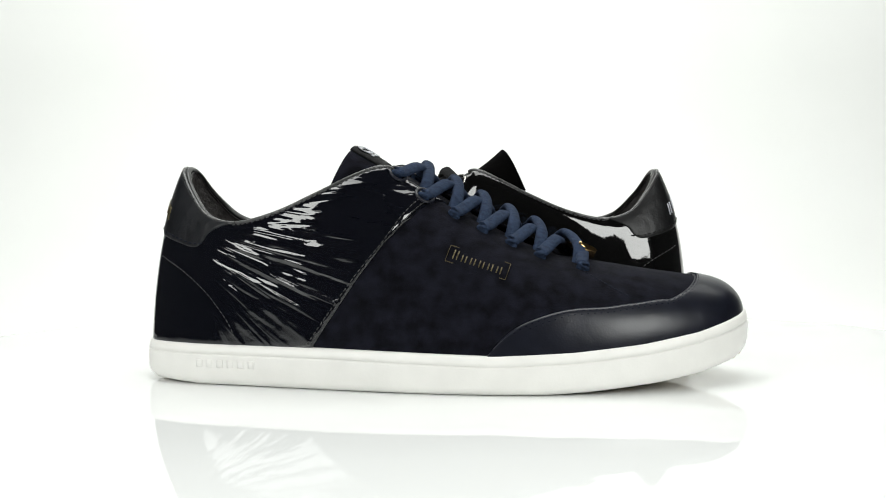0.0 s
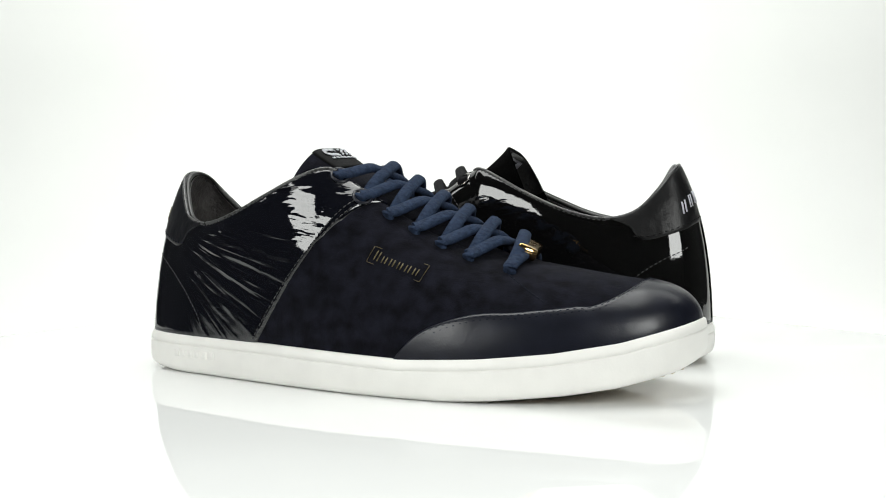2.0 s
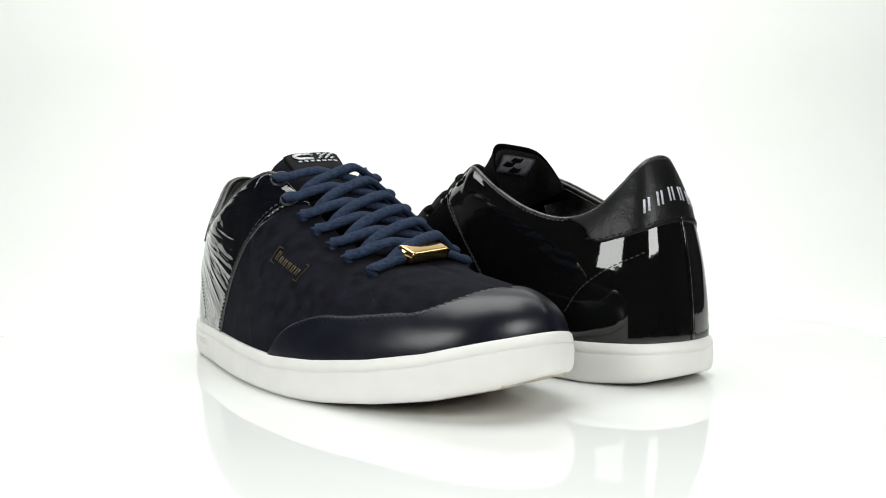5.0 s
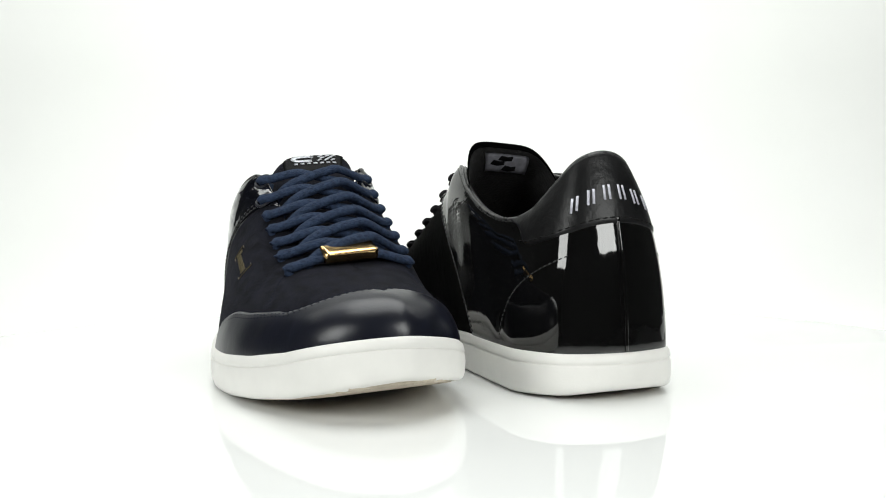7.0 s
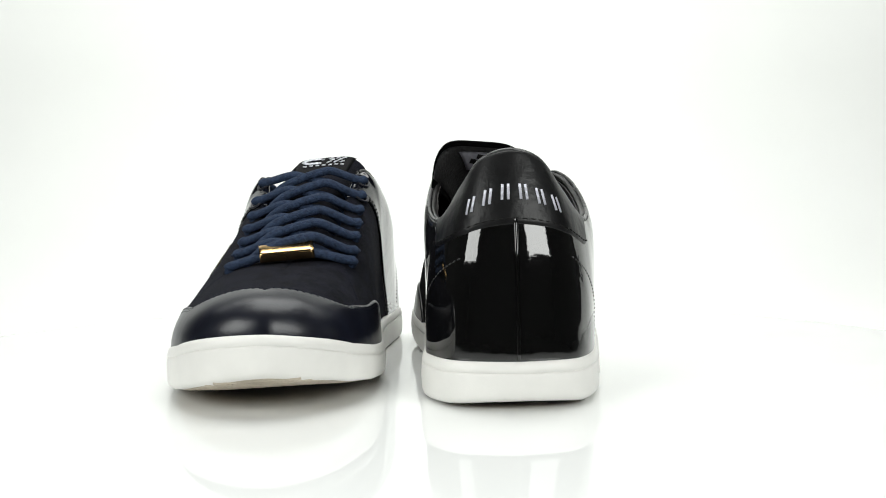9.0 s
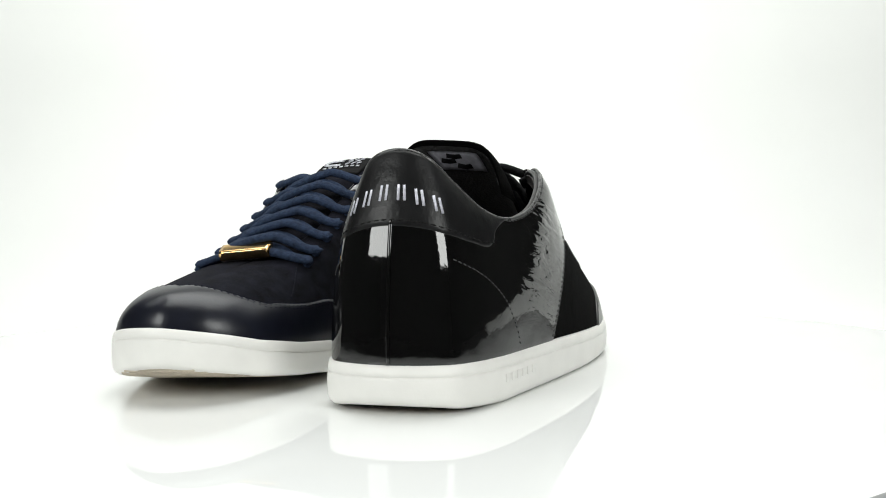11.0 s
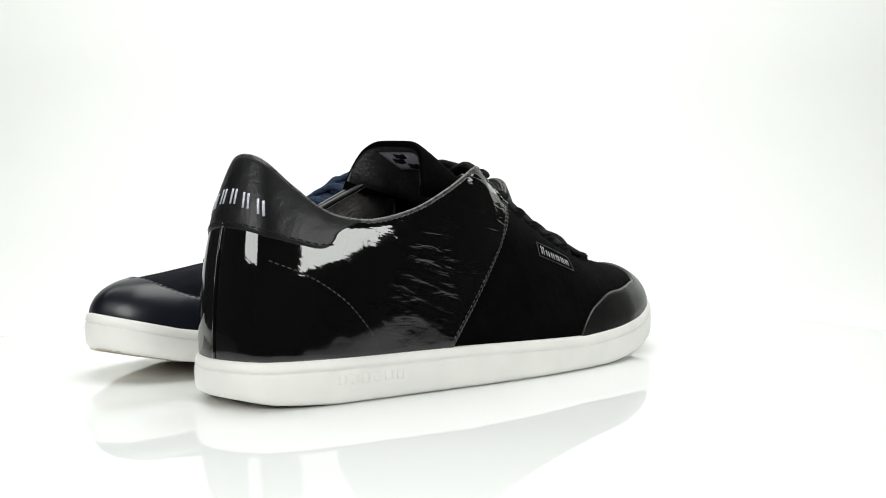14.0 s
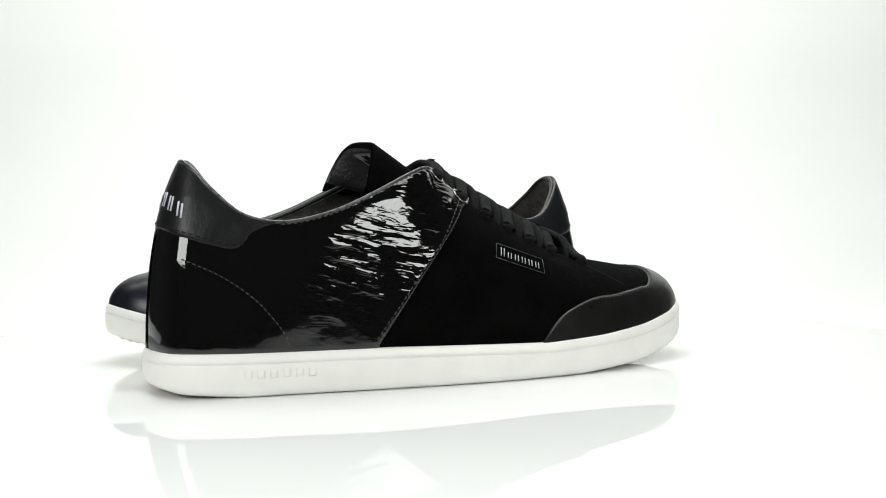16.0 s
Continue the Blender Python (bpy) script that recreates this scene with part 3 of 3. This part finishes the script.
def build_upper(shoe, look_):
    seam = trace(SEAM, (0, 2), 6.0, .05)
    grow = (seam[-1, 0] - seam[-2, 0]) / max(seam[-1, 1] - seam[-2, 1], 1e-6)
    sv = np.concatenate([[[seam[0, 0] - .12, 0.0]], seam, [[seam[-1, 0] + grow * (1 - seam[-1, 1]), 1.0]]])
    seam_at = lambda v: np.interp(v, sv[:, 1], sv[:, 0])

    def suede(a, b):
        lo = seam_at(b) - .35
        return lo + a * (38 - 2 * lo), b
    v, f = panel(suede, 190, 44, 0.0, .0018, ridge=True)
    vamp = part("vamp", v, f, look_["suede"], shoe, "soft suede vamp")
    bm = bmesh.new()
    bm.from_mesh(vamp.data)
    bmesh.ops.remove_doubles(bm, verts=bm.verts, dist=0.0003)
    bm.to_mesh(vamp.data)
    bm.free()

    def patent(a, b):
        e = seam_at(b)
        return -e + a * 2 * e, b
    v, f = panel(patent, 200, 48, .0010, .0022)
    quarter = part("quarter", v, f, look_["patent"], shoe, "creased glossy patent leather quarter")

    cap = trace(CAP, (0, 2), 11.2, .05)
    end = cap[-1]
    cs = np.concatenate([[cap[0, 0] - .15], cap[1:, 0], [max(end[0] + .8, 17.8), 19.0]])
    cv = np.concatenate([[0.0], cap[1:, 1], [.905, .915]])
    soft = bent(np.stack([cs, cv], 1), 120)
    cs, cv = np.maximum.accumulate(soft[:, 0]), np.clip(soft[:, 1], 0, 1)
    fold = lambda s: np.where(s > 19, 38 - s, s)
    cap_at = lambda s: np.interp(fold(s), cs, cv)

    def toe(a, b):
        s = cs[0] + a * (38 - 2 * cs[0])
        return s, b * np.maximum(cap_at(s), .002)
    v, f = panel(toe, 280, 26, .0011, .0016)
    toe_cap = part("toe_cap", v, f, look_["leather"], shoe, "smooth leather toe cap")
    for k, d in enumerate((.030, .062)):
        ss = np.linspace(cs[0] + .55 + .3 * k, 38 - cs[0] - .55 - .3 * k, 60)
        line = np.stack([ss, np.maximum(cap_at(ss) - d * .75, .01)], 1)
        v, f = stitches(line, .0008, .0029, .0021, .0006)
        part("cap_stitching", v, f, look_["thread"], toe_cap)

    tab = trace(TAB, (0, 2), 3.0, .6)
    order = np.argsort(tab[:, 0])
    ts, tv = tab[order, 0], tab[order, 1]
    s_end = float(ts[-1])
    tab_at = lambda s: np.interp(np.abs(s), np.concatenate([[0], ts]), np.concatenate([[tv[0] + .005], tv]))

    def heel(a, b):
        reach = s_end + .05 + (3.95 - s_end) * b ** 1.6
        s = (2 * a - 1) * reach
        low = tab_at(np.clip(s, -s_end, s_end)) + .10 * np.clip((np.abs(2 * a - 1) - .86) / .14, 0, 1) ** 2.5
        return s, low + (1.0 - low) * b
    v, f = panel(heel, 90, 30, .0015, .0020)
    heel_tab = part("heel_tab", v, f, look_["tab"], shoe, "matt padded leather heel tab")
    ss = np.linspace(-s_end, s_end, 40)
    v, f = stitches(np.stack([ss, tab_at(ss) + .035], 1), .0014, .0032, .0022, .0007)
    part("tab_stitching", v, f, look_["thread"], heel_tab)
    # mark on the heel, as plain bars, two for each character
    arc_s = np.linspace(-4, 4, 161)
    level = find((0.0, .0868), (1, 2), 0.0, .8)[1]
    arc = upper(arc_s, np.full(161, level))
    run = np.concatenate([[0], np.cumsum(np.linalg.norm(np.diff(arc, axis=0), axis=1))])
    run -= run[80]
    for i in range(6):
        for off in (-.0011, .0012):
            q = float(np.interp((i - 2.5) * .0069 + off, run, arc_s))
            v0 = level - .012 * abs(i - 2.5)
            line_v = v0 + np.array((-.040, 0, .040))
            line_s = np.array((q * 1.02, q, q * .98))
            p, nn = upper(line_s, line_v), upper_normal(line_s, line_v)
            v, f = sweep(p + nn * .0017, nn, .0012, .0004, k=6, power=4)
            part("print_bar", v, f, look_["heel_print"], heel_tab)

    for side in (1, -1):
        hl = trace(HEEL_LINE, (0, 2), 1.8, .5)
        hl[:, 0] *= side
        v, f = stitches(hl, .0009, .0026, .0018, .0006)
        part("heel_stitching", v, f, STITCH_LIGHT, quarter)
        for k, d in enumerate((.08, .20)):
            line = np.stack([side * (sv[1:-1, 0] - d), sv[1:-1, 1]], 1)
            v, f = stitches(line, .0009, .0027, .0019, .0006)
            part("seam_stitching", v, f, STITCH_LIGHT, quarter)
        line = np.stack([side * np.linspace(3.9, 8.2, 30), np.full(30, .955)], 1)
        v, f = stitches(line, .0009, .0027, .0019, .0006)
        part("collar_stitching", v, f, STITCH_LIGHT, quarter)
        a, b = find((.214, .0525), (0, 2), 12.8, .85), find((.236, .0400), (0, 2), 14, .6)
        line = np.array([[side * (a[0] + (b[0] - a[0]) * k), a[1] + (b[1] - a[1]) * k] for k in np.linspace(0, 1, 8)])
        v, f = stitches(line, .0000, .0026, .0020, .0006)
        part("vamp_stitching", v, f, look_["thread"], shoe)
    # standing seam down the heel
    vv = np.linspace(.03, .60, 24)
    p, nn = upper(np.zeros(24), vv), upper_normal(np.zeros(24), vv)
    v, f = sweep(p + nn * .0011, nn, .0017, .0012, k=8)
    part("heel_seam", v, f, look_["patent"], quarter)

    # lining, footbed and collar
    v, f = panel(lambda a, b: (-8.9 + a * 17.8, .06 + b * .93), 110, 26, -.0030, .0008)
    part("lining", v, f, LINING, shoe, "dark leather lining")
    v, f = across(90, .0085, lambda x, k: .0235 + .004 * (2 * k - 1) ** 2 + .010 * max(0, (x - .2) / .09) ** 2, 11)
    part("footbed", v, f, LINING, shoe)
    s = np.linspace(-8.7, 8.7, 170)
    p, nn = upper(s, np.ones(170)), upper_normal(s, np.full(170, .98))
    tan = np.gradient(p, axis=0)
    up = np.cross(nn, tan)
    up /= np.linalg.norm(up, axis=1)[:, None]
    v, f = sweep(p - nn * .0016, up, .0026, .0024, k=10, power=2.2)
    part("collar_binding", v, f, BINDING, shoe, "stitched collar binding")
    v, f = sweep(p + nn * .0007 - up * .0004, up, .0016, .0018, k=10, power=2.0)
    part("collar_piping", v, f, PIPING, shoe, "thin glossy collar piping")

    # framed mark on the outer side, the word as plain bars
    tl, tr, br, bl = (np.array(q) for q in ((.1560, .0643), (.1825, .0557), (.1800, .0490), (.1535, .0577)))
    sides = [(tr, br), (bl, tl)]
    if look_ is NAVY:  # only the two ends of the frame are drawn
        sides += [(p + (q - p) * k0, p + (q - p) * k1) for p, q in ((tl, tr), (bl, br)) for k0, k1 in ((0, .14), (.90, 1))]
    else:
        sides += [(tl, tr), (br, bl)]
    for a, b in sides:
        pts = [a + (b - a) * k for k in np.linspace(0, 1, 7)]
        v, f = raised_strip(pts, (0, 2), (10, .5), .00026, .0003)
        part("frame_line", v, f, look_["frame_"], shoe)
    for i in range(6):
        k = .10 + i * .145
        lo = bl + (br - bl) * k + (tl - bl) * .24
        hi = lo + (tl - bl) * (.58 if i == 0 else .40)
        for off in (0.0, .062):
            q = lo + (br - bl) * off
            pts = [q, q + (hi - lo) * .5, q + (hi - lo)]
            v, f = raised_strip(pts, (0, 2), (10, .5), .00055, .0003)
            part("print_bar", v, f, look_["print_"], shoe)


def build_shoe(look_, label, with_tag, swell):
    HEEL_SWELL[0] = swell
    TONGUE_SHIFT[0] = (.002, .0062, -.0006) if with_tag else (.0045, .0122, .0028)
    LACE_SLACK[0] = 0.0 if with_tag else .002
    shoe = new("sneaker")
    tagged(shoe, label=label, category="shoe", group="shoes on the turntable")
    build_sole(shoe)
    build_upper(shoe, look_)
    build_tongue(shoe, look_)
    build_laces(shoe, look_, with_tag)
    return shoe


studio()
table = turntable()
navy_shoe = build_shoe(NAVY, "navy suede and patent low sneaker with blue laces, gold lace tag", True, 0.001)
black_shoe = build_shoe(BLACK, "black suede and patent low sneaker with black laces on white sole", False, 0.006)

RATE = 9.4356
NAVY_AT = pose(-0.1368, -0.0371, 0, 0, 0, -5.75)
BLACK_AT = pose(0.1571, 0.0243, 0, 0, 0, 177.75)


def motions():
    """The table turns clockwise at an even rate and carries both shoes."""
    times = [0.5 * i for i in range(33)]
    walk(table, [(t, pose(0, 0, 0, 0, 0, -RATE * t)) for t in times])
    walk(navy_shoe, [(t, pose(0, 0, 0, 0, 0, -RATE * t) @ NAVY_AT) for t in times])
    walk(black_shoe, [(t, pose(0, 0, 0, 0, 0, -RATE * t) @ BLACK_AT) for t in times])


motions()
